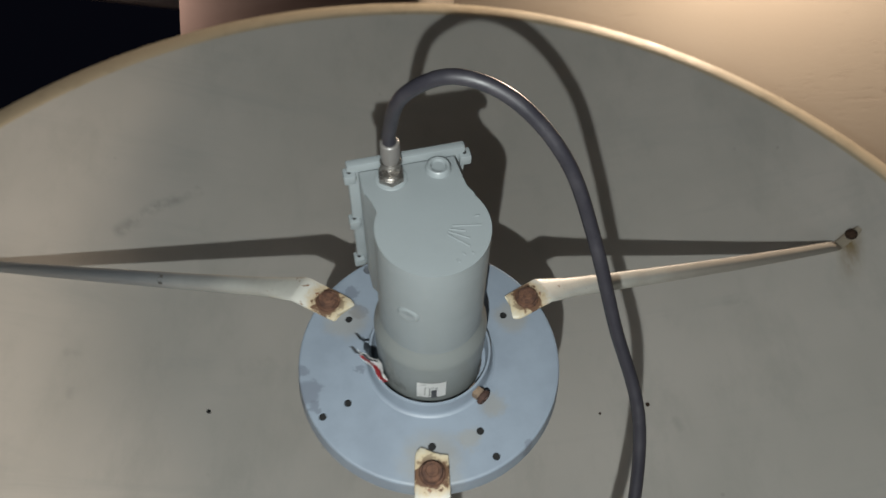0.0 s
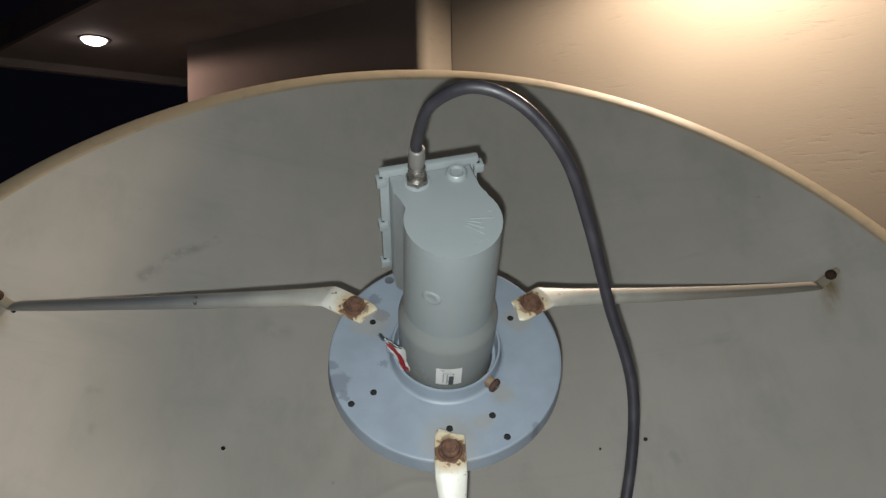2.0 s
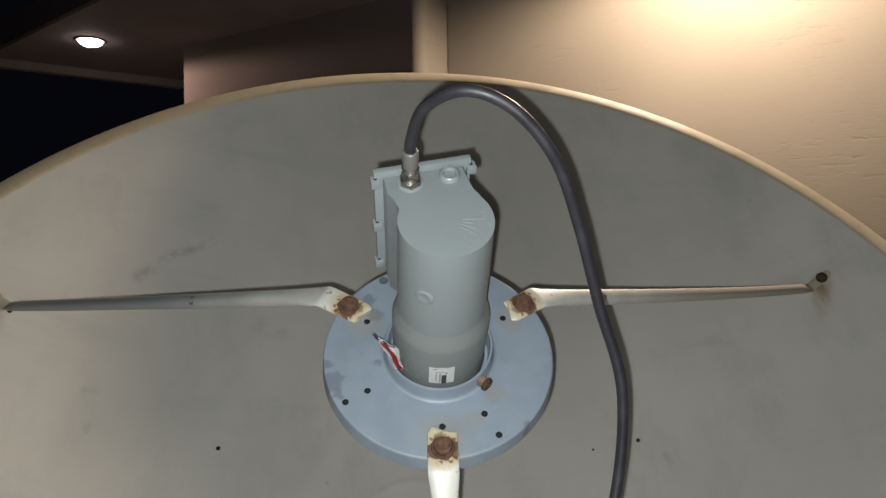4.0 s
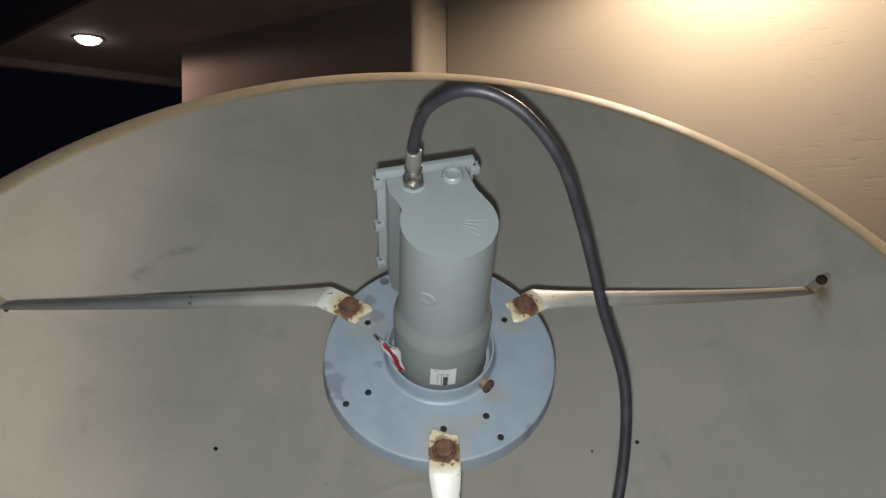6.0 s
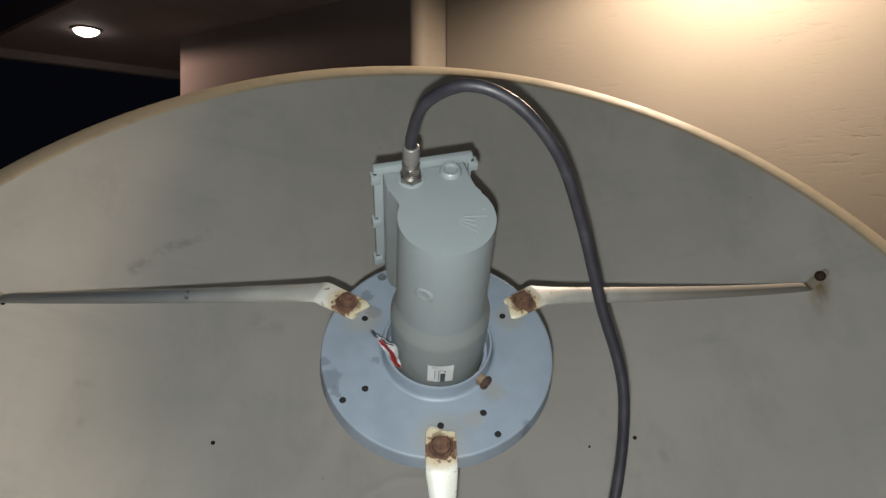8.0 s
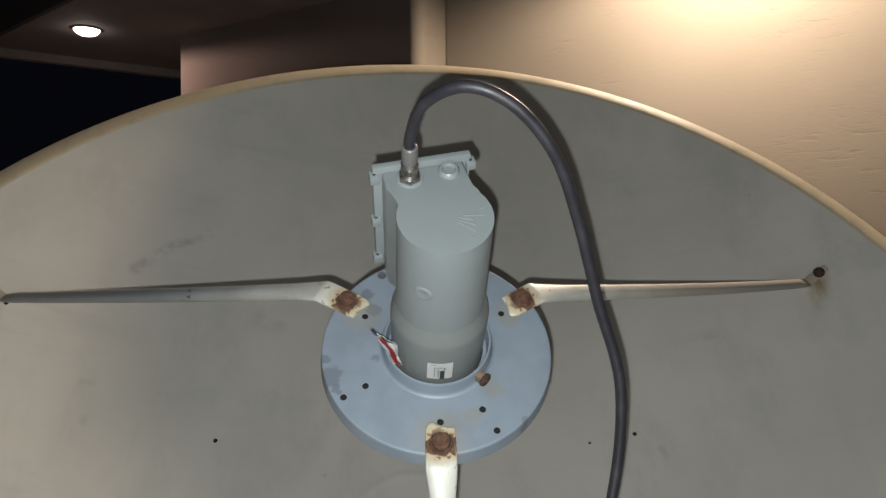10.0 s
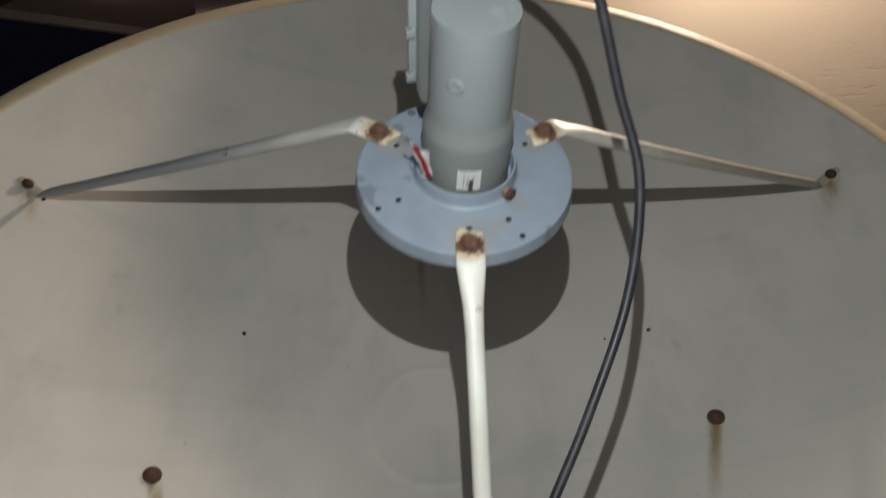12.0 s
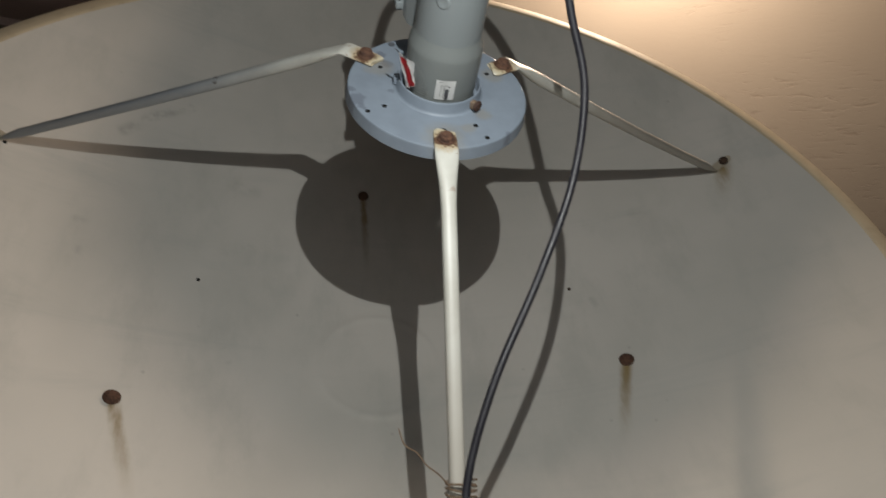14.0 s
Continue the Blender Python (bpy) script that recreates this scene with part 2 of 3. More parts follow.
GLOW.node_tree.nodes["Principled BSDF"].inputs["Emission Strength"].default_value = 14.0

# ---- mesh helpers ----


def part(name, bm, material, parent=None, label="", smooth=True):
    me = bpy.data.meshes.new(name)
    bmesh.ops.recalc_face_normals(bm, faces=bm.faces)
    bm.to_mesh(me)
    bm.free()
    me.materials.append(material)
    for p in me.polygons:
        p.use_smooth = smooth
    if smooth:
        me.set_sharp_from_angle(angle=radians(38))
    ob = new(name, me)
    ob.parent = parent
    if label:
        ob["label"] = label
    return ob


def empty(name, m, label, category, group="", kind=""):
    ob = new(name)
    ob.matrix_world = m
    ob.empty_display_size = 0.05
    return tagged(ob, label, category, group, kind)


def lathe(profile, segs=48, m=None, closed=False, bm=None):
    """Turns (r, z) points round z; r = 0 ends close."""
    bm = bm or bmesh.new()
    m = m or Matrix()
    rings = []
    for r, z in profile:
        if r <= 1e-7:
            rings.append([bm.verts.new(m @ Vector((0, 0, z)))])
        else:
            rings.append([bm.verts.new(m @ Vector((r * math.cos(a), r * math.sin(a), z)))
                          for a in (2 * math.pi * i / segs for i in range(segs))])
    pairs = list(zip(rings, rings[1:])) + ([(rings[-1], rings[0])] if closed else [])
    for a, b in pairs:
        for i in range(segs):
            j = (i + 1) % segs
            if len(a) == 1 and len(b) > 1:
                bm.faces.new((a[0], b[i], b[j]))
            elif len(b) == 1 and len(a) > 1:
                bm.faces.new((a[i], b[0], a[j]))
            elif len(a) > 1:
                bm.faces.new((a[i], b[i], b[j], a[j]))
    return bm


def block(sx, sy, sz, m=None, bevel=0.0, bm=None):
    bm = bm or bmesh.new()
    made = bmesh.ops.create_cube(bm, size=1.0, matrix=(m or Matrix()) @ Matrix.Diagonal((sx, sy, sz, 1)))["verts"]
    if bevel:
        edges = list({e for v in made for e in v.link_edges})
        bmesh.ops.bevel(bm, geom=edges, offset=bevel, segments=2, affect="EDGES", profile=0.6)
    return bm


def prism(outline, z0, z1, bevel=0.0, bm=None, base=None):
    """An outline in the xy plane, drawn up from z0 to z1."""
    bm = bm or bmesh.new()
    low = [bm.verts.new((x, y, z0)) for x, y in base or outline]
    high = [bm.verts.new((x, y, z1)) for x, y in outline]
    n = len(outline)
    bm.faces.new(low[::-1])
    top = bm.faces.new(high)
    for i in range(n):
        bm.faces.new((low[i], low[(i + 1) % n], high[(i + 1) % n], high[i]))
    if bevel:
        bmesh.ops.bevel(bm, geom=list(top.edges), offset=bevel, segments=3, affect="EDGES", profile=0.5)
    return bm


def sweep(points, sizes, up, segs=16, square=2.0, bm=None):
    """A section of half-widths (w, h) led along points; square > 2 makes it boxier."""
    bm = bm or bmesh.new()
    pts = [Vector(p) for p in points]
    rings = []
    for i, p in enumerate(pts):
        along = (pts[min(i + 1, len(pts) - 1)] - pts[max(i - 1, 0)]).normalized()
        side = along.cross(Vector(up)).normalized()
        nor = side.cross(along)
        w, h = sizes[i]
        ring = []
        for k in range(segs):
            a = 2 * math.pi * k / segs
            c, s = math.cos(a), math.sin(a)
            e = 2.0 / square
            ring.append(bm.verts.new(p + side * w * math.copysign(abs(c) ** e, c) + nor * h * math.copysign(abs(s) ** e, s)))
        rings.append(ring)
    for a, b in zip(rings, rings[1:]):
        for k in range(segs):
            bm.faces.new((a[k], a[(k + 1) % segs], b[(k + 1) % segs], b[k]))
    bm.faces.new(rings[0][::-1])
    bm.faces.new(rings[-1])
    return bm


def smooth_line(ctrl, steps=8):
    """A Catmull-Rom line through the points."""
    c = [Vector(p) for p in ctrl]
    c = [2 * c[0] - c[1], *c, 2 * c[-1] - c[-2]]
    out = []
    for a, b, d, e in zip(c, c[1:], c[2:], c[3:]):
        for k in range(steps):
            t = k / steps
            out.append(0.5 * (2 * b + (d - a) * t + (2 * a - 5 * b + 4 * d - e) * t * t + (3 * b - a - 3 * d + e) * t ** 3))
    return out + [c[-2]]


def bolt_head(r, h, dome=True):
    """A worn round-headed bolt on its washer, standing on z = 0."""
    if dome:
        return lathe([(0, h), (r * 0.45, h * 0.96), (r * 0.8, h * 0.7), (r, h * 0.25), (r, 0), (0, 0)], 24)
    return lathe([(0, h), (r * 0.55, h), (r * 0.62, h * 0.8), (r * 0.9, h * 0.75), (r, h * 0.5), (r, 0), (0, 0)], 24)


def hexagon(r, h, z0=0.0, bm=None):
    return prism([(r * math.cos(radians(60 * i)), r * math.sin(radians(60 * i))) for i in range(6)], z0, z0 + h, r * 0.08, bm)


# ---- the frames of the feed and of the dish ----
ELEV = 40.476
c_, s_ = math.cos(radians(ELEV)), math.sin(radians(ELEV))
FEED = Matrix(((1, 0, 0, 0), (0, s_, -c_, 0), (0, c_, s_, 1.6), (0, 0, 0, 1)))
n_ = Vector((0.012, 0.056, 1)).normalized()
x_ = (Vector((1, 0, 0)) - n_ * n_.x).normalized()
y_ = n_.cross(x_)
TILT = Matrix((x_, y_, n_)).transposed().to_4x4()
BOWL = FEED @ Matrix.Translation(Vector((-0.132, 0.603, -7.206)) * U) @ TILT
BOWL_IN_FEED = FEED.inverted() @ BOWL
FOCAL, RADIUS = 6.83 * U, 9.689 * U + 0.0135


def bowl_pose(ax, ay, lift=0.0):
    """The pose on the dish's skin over (ax, ay), in the dish's frame, z along its normal."""
    p = Vector((ax, ay, (ax * ax + ay * ay) / (4 * FOCAL)))
    n = Vector((-ax / (2 * FOCAL), -ay / (2 * FOCAL), 1)).normalized()
    return Matrix.Translation(p + n * lift) @ n.to_track_quat("Z", "Y").to_matrix().to_4x4()


# ---- house and terrace ----
ALONG = Vector((0.82, -0.572, 0)).normalized()
OUT = Vector((-ALONG.y, ALONG.x, 0)) * -1  # from the wall towards the terrace
BACK = Vector((-1.174, 3.424, 0))
YAW = math.degrees(math.atan2(ALONG.y, ALONG.x))
HOUSE = Matrix.Translation(BACK) @ pose(0, 0, 0, 0, 0, YAW)  # x along the house, -y out to the terrace


def wall_slab(name, outline, z1, material, label, category="wall"):
    """A wall of that outline in the house's plan, from the floor to z1."""
    ob = part(name, prism(outline, 0, z1), material, None, "", False)
    ob.matrix_world = HOUSE.copy()
    return tagged(ob, label, category, "", "structure")


wall_slab("wall_back", [(0, 0), (2.2, 0), (2.2, 0.2), (0, 0.2)], CEIL, WALL_DARK, "dark recessed plaster wall under the eave")
wall_slab("wall_front", [(1.915, -0.45), (8.0, -0.45), (8.0, -0.004), (1.915, -0.004)], CEIL, WALL, "warm-lit beige combed plaster house wall")
wall_slab("trim", [(1.872, -0.004), *((1.877 + 0.034 * math.sin(radians(9 * i)), -0.571 - 0.034 * math.cos(radians(9 * i))) for i in range(-1, 11)), (1.911, -0.004)], CEIL, WALL,
          "plaster return at the house corner", "wall return")


def soffit_slab(name, outline, z0, z1, label):
    ob = part(name, prism(outline, z0, z1), SOFFIT, None, "", False)
    ob.matrix_world = HOUSE.copy()
    return tagged(ob, label, "ceiling", "", "structure")


soffit_slab("ceiling", [(-1.04, -0.475), (0.30, -0.668), (1.80, -0.70), (1.80, 0.5), (-0.61, 0.5)], CEIL, CEIL + 0.12, "dim painted eave soffit with a recessed downlight")
soffit_slab("ceiling", [(1.918, -1.9), (8.0, -1.9), (8.0, -0.453), (1.918, -0.453)], CEIL_B, CEIL_B + 0.12, "lower painted eave soffit along the lit wall")
beam = part("trim", prism([(-1.105, -0.475), (-1.043, -0.475), (-0.613, 0.5), (-0.675, 0.5)], CEIL - 0.045, CEIL + 0.12), SOFFIT, None, "", False)
beam.matrix_world = HOUSE.copy()
tagged(beam, "painted fascia board closing the end of the eave", "trim", "", "structure")
# added board: its dark colour stands in for the eave's unlit front
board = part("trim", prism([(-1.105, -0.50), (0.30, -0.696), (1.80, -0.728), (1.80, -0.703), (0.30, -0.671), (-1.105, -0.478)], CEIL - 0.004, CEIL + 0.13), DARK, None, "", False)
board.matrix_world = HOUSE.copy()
tagged(board, "added dark board standing in for the unlit front of the eave", "trim", "", "structure")

bm = bmesh.new()
bmesh.ops.create_grid(bm, x_segments=1, y_segments=1, size=60)
tagged(part("ground", bm, FLOOR, None, "", False), "grey screeded terrace floor at night", "floor", "", "structure")


def downlight(place):
    top = empty("downlight", Matrix.Translation(place), "round recessed ceiling downlight, switched on", "lamp", "soffit downlights")
    part("trim_ring", lathe([(0.062, -0.002), (0.065, -0.006), (0.074, -0.005), (0.078, 0.0), (0.062, 0.0)], 40, closed=True), DARK, top)
    part("lens", lathe([(0, -0.032), (0.030, -0.029), (0.050, -0.019), (0.060, -0.007), (0.061, 0.0)], 40), GLOW, top, "glowing white lens")


downlight(DOWN_A)
downlight(DOWN_B)

# ---- the dish ----
dish = empty("satellite_dish", BOWL, "weathered greige painted steel satellite dish with rust runs", "satellite dish")


def skin(r, back=0.0):
    bead = 0.0011 * math.exp(-((r - 0.088) / 0.005) ** 2) + 0.0006 * (1 / (1 + math.exp((r - 0.088) / 0.003)))
    return r * r / (4 * FOCAL) + bead - back


INNER = RADIUS - 0.0330


def out_of_round(bm):
    """The dish is bent outwards a little on one side: its edge lies further out there, and the rolled rim is narrower."""
    for v in bm.verts:
        r = math.hypot(v.co.x, v.co.y)
        if r > 0.5:
            a = math.degrees(math.atan2(v.co.y, v.co.x))
            g = 1 / (1 + math.exp((a - 84) / 4.5)) / (1 + math.exp((-8 - a) / 6))
            grow = 0.0105 * ((r - 0.5) / (INNER - 0.5)) ** 2 if r < INNER else 0.0105 - 0.0050 * (r - INNER) / 0.033
            v.co.x, v.co.y = v.co.x * (1 + g * grow / r), v.co.y * (1 + g * grow / r)
    return bm


radii = [0.0] + [0.004 * i for i in range(1, 34)] + [0.14 + (INNER - 0.14) * i / 34 for i in range(35)]
profile = [(r, skin(r)) for r in radii] + [(r, skin(r, 0.0016)) for r in reversed(radii)]
part("reflector", out_of_round(lathe(profile, 144)), DISH, dish)
zr = skin(INNER)
roll = [(INNER - 0.001, zr - 0.0005), (INNER + 0.002, zr + 0.0012), (INNER + 0.0045, zr + 0.0018), (INNER + 0.014, zr + 0.0018), (INNER + 0.0275, zr + 0.0010),
        (INNER + 0.0315, zr - 0.0006), (RADIUS, zr - 0.0035), (RADIUS, zr - 0.014), (RADIUS - 0.002, zr - 0.0145), (RADIUS - 0.0025, zr - 0.0045), (INNER + 0.012, zr - 0.0010), (INNER + 0.002, zr - 0.002)]
part("rim", out_of_round(lathe(roll, 144, closed=True)), RIM, dish, "rolled rim catching warm lamplight")
for n, (ax, ay) in enumerate(DISH_BOLTS):
    ob = part("mount_bolt", bolt_head((0.0092, 0.0112, 0.0112)[n], 0.006), RUST, dish, "rusty domed mounting bolt")
    ob.matrix_local = bowl_pose(ax * U, ay * U, -0.0005)
for ax, ay in DISH_HOLES:
    ob = part("rivet", lathe([(0, 0.0010), (0.0022 if ax != 3.308 else 0.0012, 0.0009), (0.0030 if ax != 3.308 else 0.0018, 0.0), (0, -0.001)], 14), HOLE if ax < 0 else DARK_RUST, dish, "small dark rivet")
    ob.matrix_local = bowl_pose(ax * U, ay * U)
# the mount that bears the dish from behind
back = part("mount_plate", block(0.55, 0.45, 0.02, Matrix.Translation((0, 0, -0.045)), 0.004), GALV, dish)
mast = part("mast", lathe([(0, 0), (0.045, 0), (0.045, 1.05), (0, 1.07)], 32), GALV)
centre = BOWL @ Vector((0, -0.02, -0.06))
mast.matrix_world = Matrix.Translation((centre.x, centre.y + 0.045, 0))
tagged(mast, "galvanised steel mast standing on the terrace", "pole")

# ---- the feed ring ----
ring = empty("feed_ring", FEED, "pale blue-grey painted round feed ring with chipped paint", "feed ring")
R1 = 1.084 * U
plate = lathe([(0.435 * U, -0.0048), (R1 - 0.0016, -0.0048), (R1 - 0.0005, -0.0051), (R1, -0.0060), (R1 + 0.0014, -0.0170),
               (R1 - 0.0022, -0.0170), (R1 - 0.0035, -0.0085), (0.435 * U, -0.0085)], 96, closed=True)
disc = part("plate", plate, RING, ring)
HOLES = ((-0.662, -0.402), (-0.856, -0.512), (0.382, -0.660), (0.492, -0.866), (0.0, -0.775), (0.648, 0.372), (-0.683, 0.360))
cut = bmesh.new()
for hx, hy in HOLES:
    lathe([(0, 0.005), (0.0023, 0.005), (0.0023, -0.003), (0, -0.003)], 18, Matrix.Translation((hx * U, hy * U, -0.004)), False, cut)
cutter = part("cutter", cut, HOLE, ring)
bpy.context.view_layer.update()
mod = disc.modifiers.new("holes", "BOOLEAN")
mod.object, mod.operation, mod.solver, mod.material_mode = cutter, "DIFFERENCE", "EXACT", "TRANSFER"
pierced = bpy.data.meshes.new_from_object(disc.evaluated_get(bpy.context.evaluated_depsgraph_get()))
disc.modifiers.clear()
disc.data = pierced
for p in pierced.polygons:
    p.use_smooth = False
bpy.data.objects.remove(cutter)
# added black disc, unseen behind the plate, to keep the holes dark
part("blackout_disc", lathe([(0.44 * U, -0.0125), (R1 - 0.004, -0.0125), (R1 - 0.004, -0.0145), (0.44 * U, -0.0145)], 64, closed=True), HOLE, ring)
collar = [(0.455 * U, -0.0060), (0.552 * U, -0.0060), (0.548 * U, -0.0047), (0.532 * U, -0.0043), (0.522 * U, -0.0036), (0.514 * U, -0.0018), (0.504 * U, 0.0052),
          (0.501 * U, 0.0062), (0.496 * U, 0.0068), (0.480 * U, 0.0068), (0.476 * U, 0.0062), (0.470 * U, -0.0040)]
part("collar", lathe(collar, 72, closed=True), RING, ring)
# two lugs of the clamp, and the rusted set screw
for a, stuff, size in ((radians(-45), TAN, 0.0066), (radians(176), RING, 0.0080)):
    m = Matrix.Translation((0.512 * U * math.cos(a), 0.512 * U * math.sin(a), 0.0012)) @ Matrix.Rotation(a, 4, "Z")
    part("clamp_boss", block(0.0052 if stuff is RING else 0.0085, size, size, m, 0.0016), stuff, ring)
m = Matrix.Translation((0.523 * U * math.cos(radians(-45)), 0.523 * U * math.sin(radians(-45)), 0.0020)) @ Matrix.Rotation(radians(-45), 4, "Z") @ Matrix.Rotation(radians(90), 4, "Y")
screw = lathe([(0, -0.002), (0.0022, -0.002), (0.0022, 0.0030), (0.0044, 0.0034), (0.0050, 0.0044), (0.0048, 0.0058), (0.0040, 0.0066), (0.0018, 0.0066), (0.0015, 0.0054), (0, 0.0052)], 20, m)
part("set_screw", screw, SCREW, ring, "rusted set screw")

blind = part("blind_plug", lathe([(0, 0.0003), (0.0026, 0.0003), (0.0032, 0.0005), (0.0035, 0), (0, -0.001)], 18), ZINC, ring, "grey plugged hole")
blind.matrix_local = Matrix.Translation((-0.525 * U, 0.865 * U, -0.0048))

# ---- the struts ----


def strut(angle, foot, reach, sag):
    """A flattened-end tube strut from the ring to the dish, x along it from its upper bolt. foot: in the feed's frame."""
    a = radians(angle)
    m = Matrix.Rotation(a, 4, "Z")
    top = empty("feed_strut", FEED @ Matrix.Translation((U * math.cos(a), U * math.sin(a), 0)) @ m,
                "cream painted tubular feed strut with flattened rusty end", "strut", "three feed struts")
    to = (m.inverted() @ Vector(foot)) - Vector((U, 0, 0))
    # the pad on the ring, the knee, the straight tube, the foot lying on the dish
    knee = Vector((reach * U, 0, -0.0030))
    far = to + Vector((-0.021, 0, -0.0075))
    pts = [(-0.166 * U, 0.0004, -0.0027), (-0.160 * U, 0.0002, -0.0026), (-0.145 * U, 0, -0.0026), (-0.05 * U, 0, -0.0026), ((reach - 0.06) * U, 0, -0.0026), tuple(knee)]
    pts[-1:] = [tuple(knee + Vector((-0.0006, 0, 0.0001))), tuple(knee + (far - knee).normalized() * 0.0006)]
    sizes = [(0.0078, 0.0013), (0.0088, 0.0019), (0.0096, 0.0021), (0.0099, 0.0021), (0.0101, 0.0021), (0.0101, 0.0021), (0.0101, 0.0021)]
    for f, w, h in ((0.010, 0.0098, 0.0026), (0.028, 0.0086, 0.0040), (0.050, 0.0072, 0.0052), (0.08, 0.0064, 0.0060),
                    (0.25, 0.0062, 0.0062), (0.5, 0.0062, 0.0062), (0.75, 0.0062, 0.0062), (0.93, 0.0062, 0.0062), (0.96, 0.0070, 0.0046), (0.985, 0.0074, 0.0028), (1.0, 0.0072, 0.0020)):
        pts.append(tuple(knee.lerp(far, f) + Vector((0, 0, -sag * math.sin(math.pi * f) ** 0.6))))
        sizes.append((w, h))
    normal = (FEED_BOWL_NORMAL(foot)).normalized()
    tab = m.to_3x3().inverted() @ normal
    for d in (-0.010, 0.0, 0.009, 0.011):
        pts.append((to.x + d, to.y, to.z + 0.0022 - d * tab.x / tab.z))
        sizes.append(({-0.010: 0.0066, 0.0: 0.0062, 0.009: 0.0046}.get(d, 0.0030), 0.0014))
    part("tube", sweep(pts, sizes, (0, 0, 1), 20, 2.6), STRUT_SHADED if reach > 0.25 else STRUT, top)
    part("washer", lathe([(0, 0.0012), (0.0070, 0.0011), (0.0076, 0.0002), (0.0076, -0.001), (0, -0.001)], 24), RUST, top, "rust-eaten washer")
    ob = part("bolt", bolt_head(0.0062, 0.0045, False), RUST, top, "rusty bolt head")
    ob.matrix_local = Matrix.Translation((0, 0, 0.0008))
    ob = part("foot_bolt", bolt_head(0.0076, 0.006), DARK_RUST, top, "dark rusty foot bolt")
    ob.matrix_local = Matrix.Translation(to + tab * 0.0032) @ tab.to_track_quat("Z", "Y").to_matrix().to_4x4()
    return top


def FEED_BOWL_NORMAL(p):
    q = BOWL_IN_FEED.inverted() @ Vector(p)
    return BOWL_IN_FEED.to_3x3() @ Vector((-q.x / (2 * FOCAL), -q.y / (2 * FOCAL), 1))


def bowl_point(ax, ay):
    return BOWL_IN_FEED @ Vector((ax, ay, (ax * ax + ay * ay) / (4 * FOCAL)))


for angle, reach, sag, (ax, ay) in zip((149.4, 30.6, 269.6), (0.30, 0.19, 0.19), (0.0022, 0.0052, 0.0), STRUT_BOLTS + ((0.30, -8.75),)):
    made = strut(angle, bowl_point(ax * U, ay * U), reach, sag)
    if angle > 140 and angle < 160:
        ob = part("dent", lathe([(0, -0.0004), (0.0020, -0.0003), (0.0030, 0.0003), (0.0038, 0.0), (0.0042, -0.003), (0, -0.003)], 20), CRIMP, made, "scuffed grey dent")
        ob.matrix_local = Matrix.Translation((2.26 * U, 0.003, -1.375 * U)) @ Matrix.Rotation(radians(34), 4, "Y") @ Matrix.Rotation(radians(-35), 4, "X") @ Matrix.Translation((0, 0, 0.0048))

# ---- the low-noise block ----
lnb = empty("low_noise_block", FEED @ Matrix.Rotation(radians(1.0), 4, "X"), "grey painted cylindrical low-noise block with side housing", "antenna feed")
TOP, RB = 1.795 * U, 0.367 * U
LEAN = radians(12.1)
# the barrel, which widens downwards, and its housing in one outline
w0, w1, d0 = -0.375 * U, 0.284 * U, 0.538 * U
ca, sa = math.cos(LEAN), math.sin(LEAN)


def barrel(r):
    arc = [LEAN + radians(147 + 246 * i / 60) for i in range(61)]
    back_line = [(w1 + 0.0006, 0.265 * U), (w1, 0.330 * U), (w1, d0), (w0, d0), (w0, 0.345 * U), (-0.322 * U, 0.272 * U)]
    return [(r * math.cos(a), r * math.sin(a)) for a in arc] + [(w * ca - d * sa, w * sa + d * ca) for w, d in back_line]


part("body", prism(barrel(RB), 0.62 * U, TOP, 0.0010, None, barrel(0.384 * U)), LNB, lnb)
# the sleeve below with its shoulder
part("sleeve", lathe([(0.36 * U, -0.02), (0.418 * U, -0.02), (0.430 * U, 0.02), (0.4305 * U, 0.54 * U), (0.4300 * U, 0.580 * U), (0.4270 * U, 0.606 * U),
                      (0.4150 * U, 0.648 * U), (0.3980 * U, 0.706 * U), (0.3860 * U, 0.748 * U), (0.374 * U, 0.800 * U)], 72), SLEEVE, lnb)


def housing(w, d, z):
    return Matrix.Translation(((w * ca - d * sa) * U, (w * sa + d * ca) * U, z * U)) @ Matrix.Rotation(LEAN, 4, "Z")


cover = part("cover_plate", block(0.80 * U, 0.060 * U, 1.18 * U, housing(-0.045, 0.578, 1.255), 0.0010), LNB, lnb)
for side in (-1, 1):
    for z in (1.745, 1.24, 0.75):
        w = -0.040 + side * 0.392
        bm = block(0.080 * U, 0.085 * U, 0.080 * U, housing(w, 0.552, z), 0.0007)
        lug = part("screw_lug", bm, LNB, cover)
        # a raised black dot stands in for the dark of the screw hole
        m = housing(w, 0.552, z + 0.040)
        part("screw_hole", lathe([(0, 0.0005), (0.0009, 0.0005), (0.0011, 0), (0, 0)], 10, m), HOLE, cover)
boss = [(0, 0.0012), (0.0034, 0.0012), (0.0040, 0.0026), (0.0052, 0.0028), (0.0062, 0.0018), (0.0068, -0.001), (0, -0.001)]
part("boss", lathe(boss, 32, Matrix.Translation((0.048 * U, 0.468 * U, TOP))), LNB, lnb)
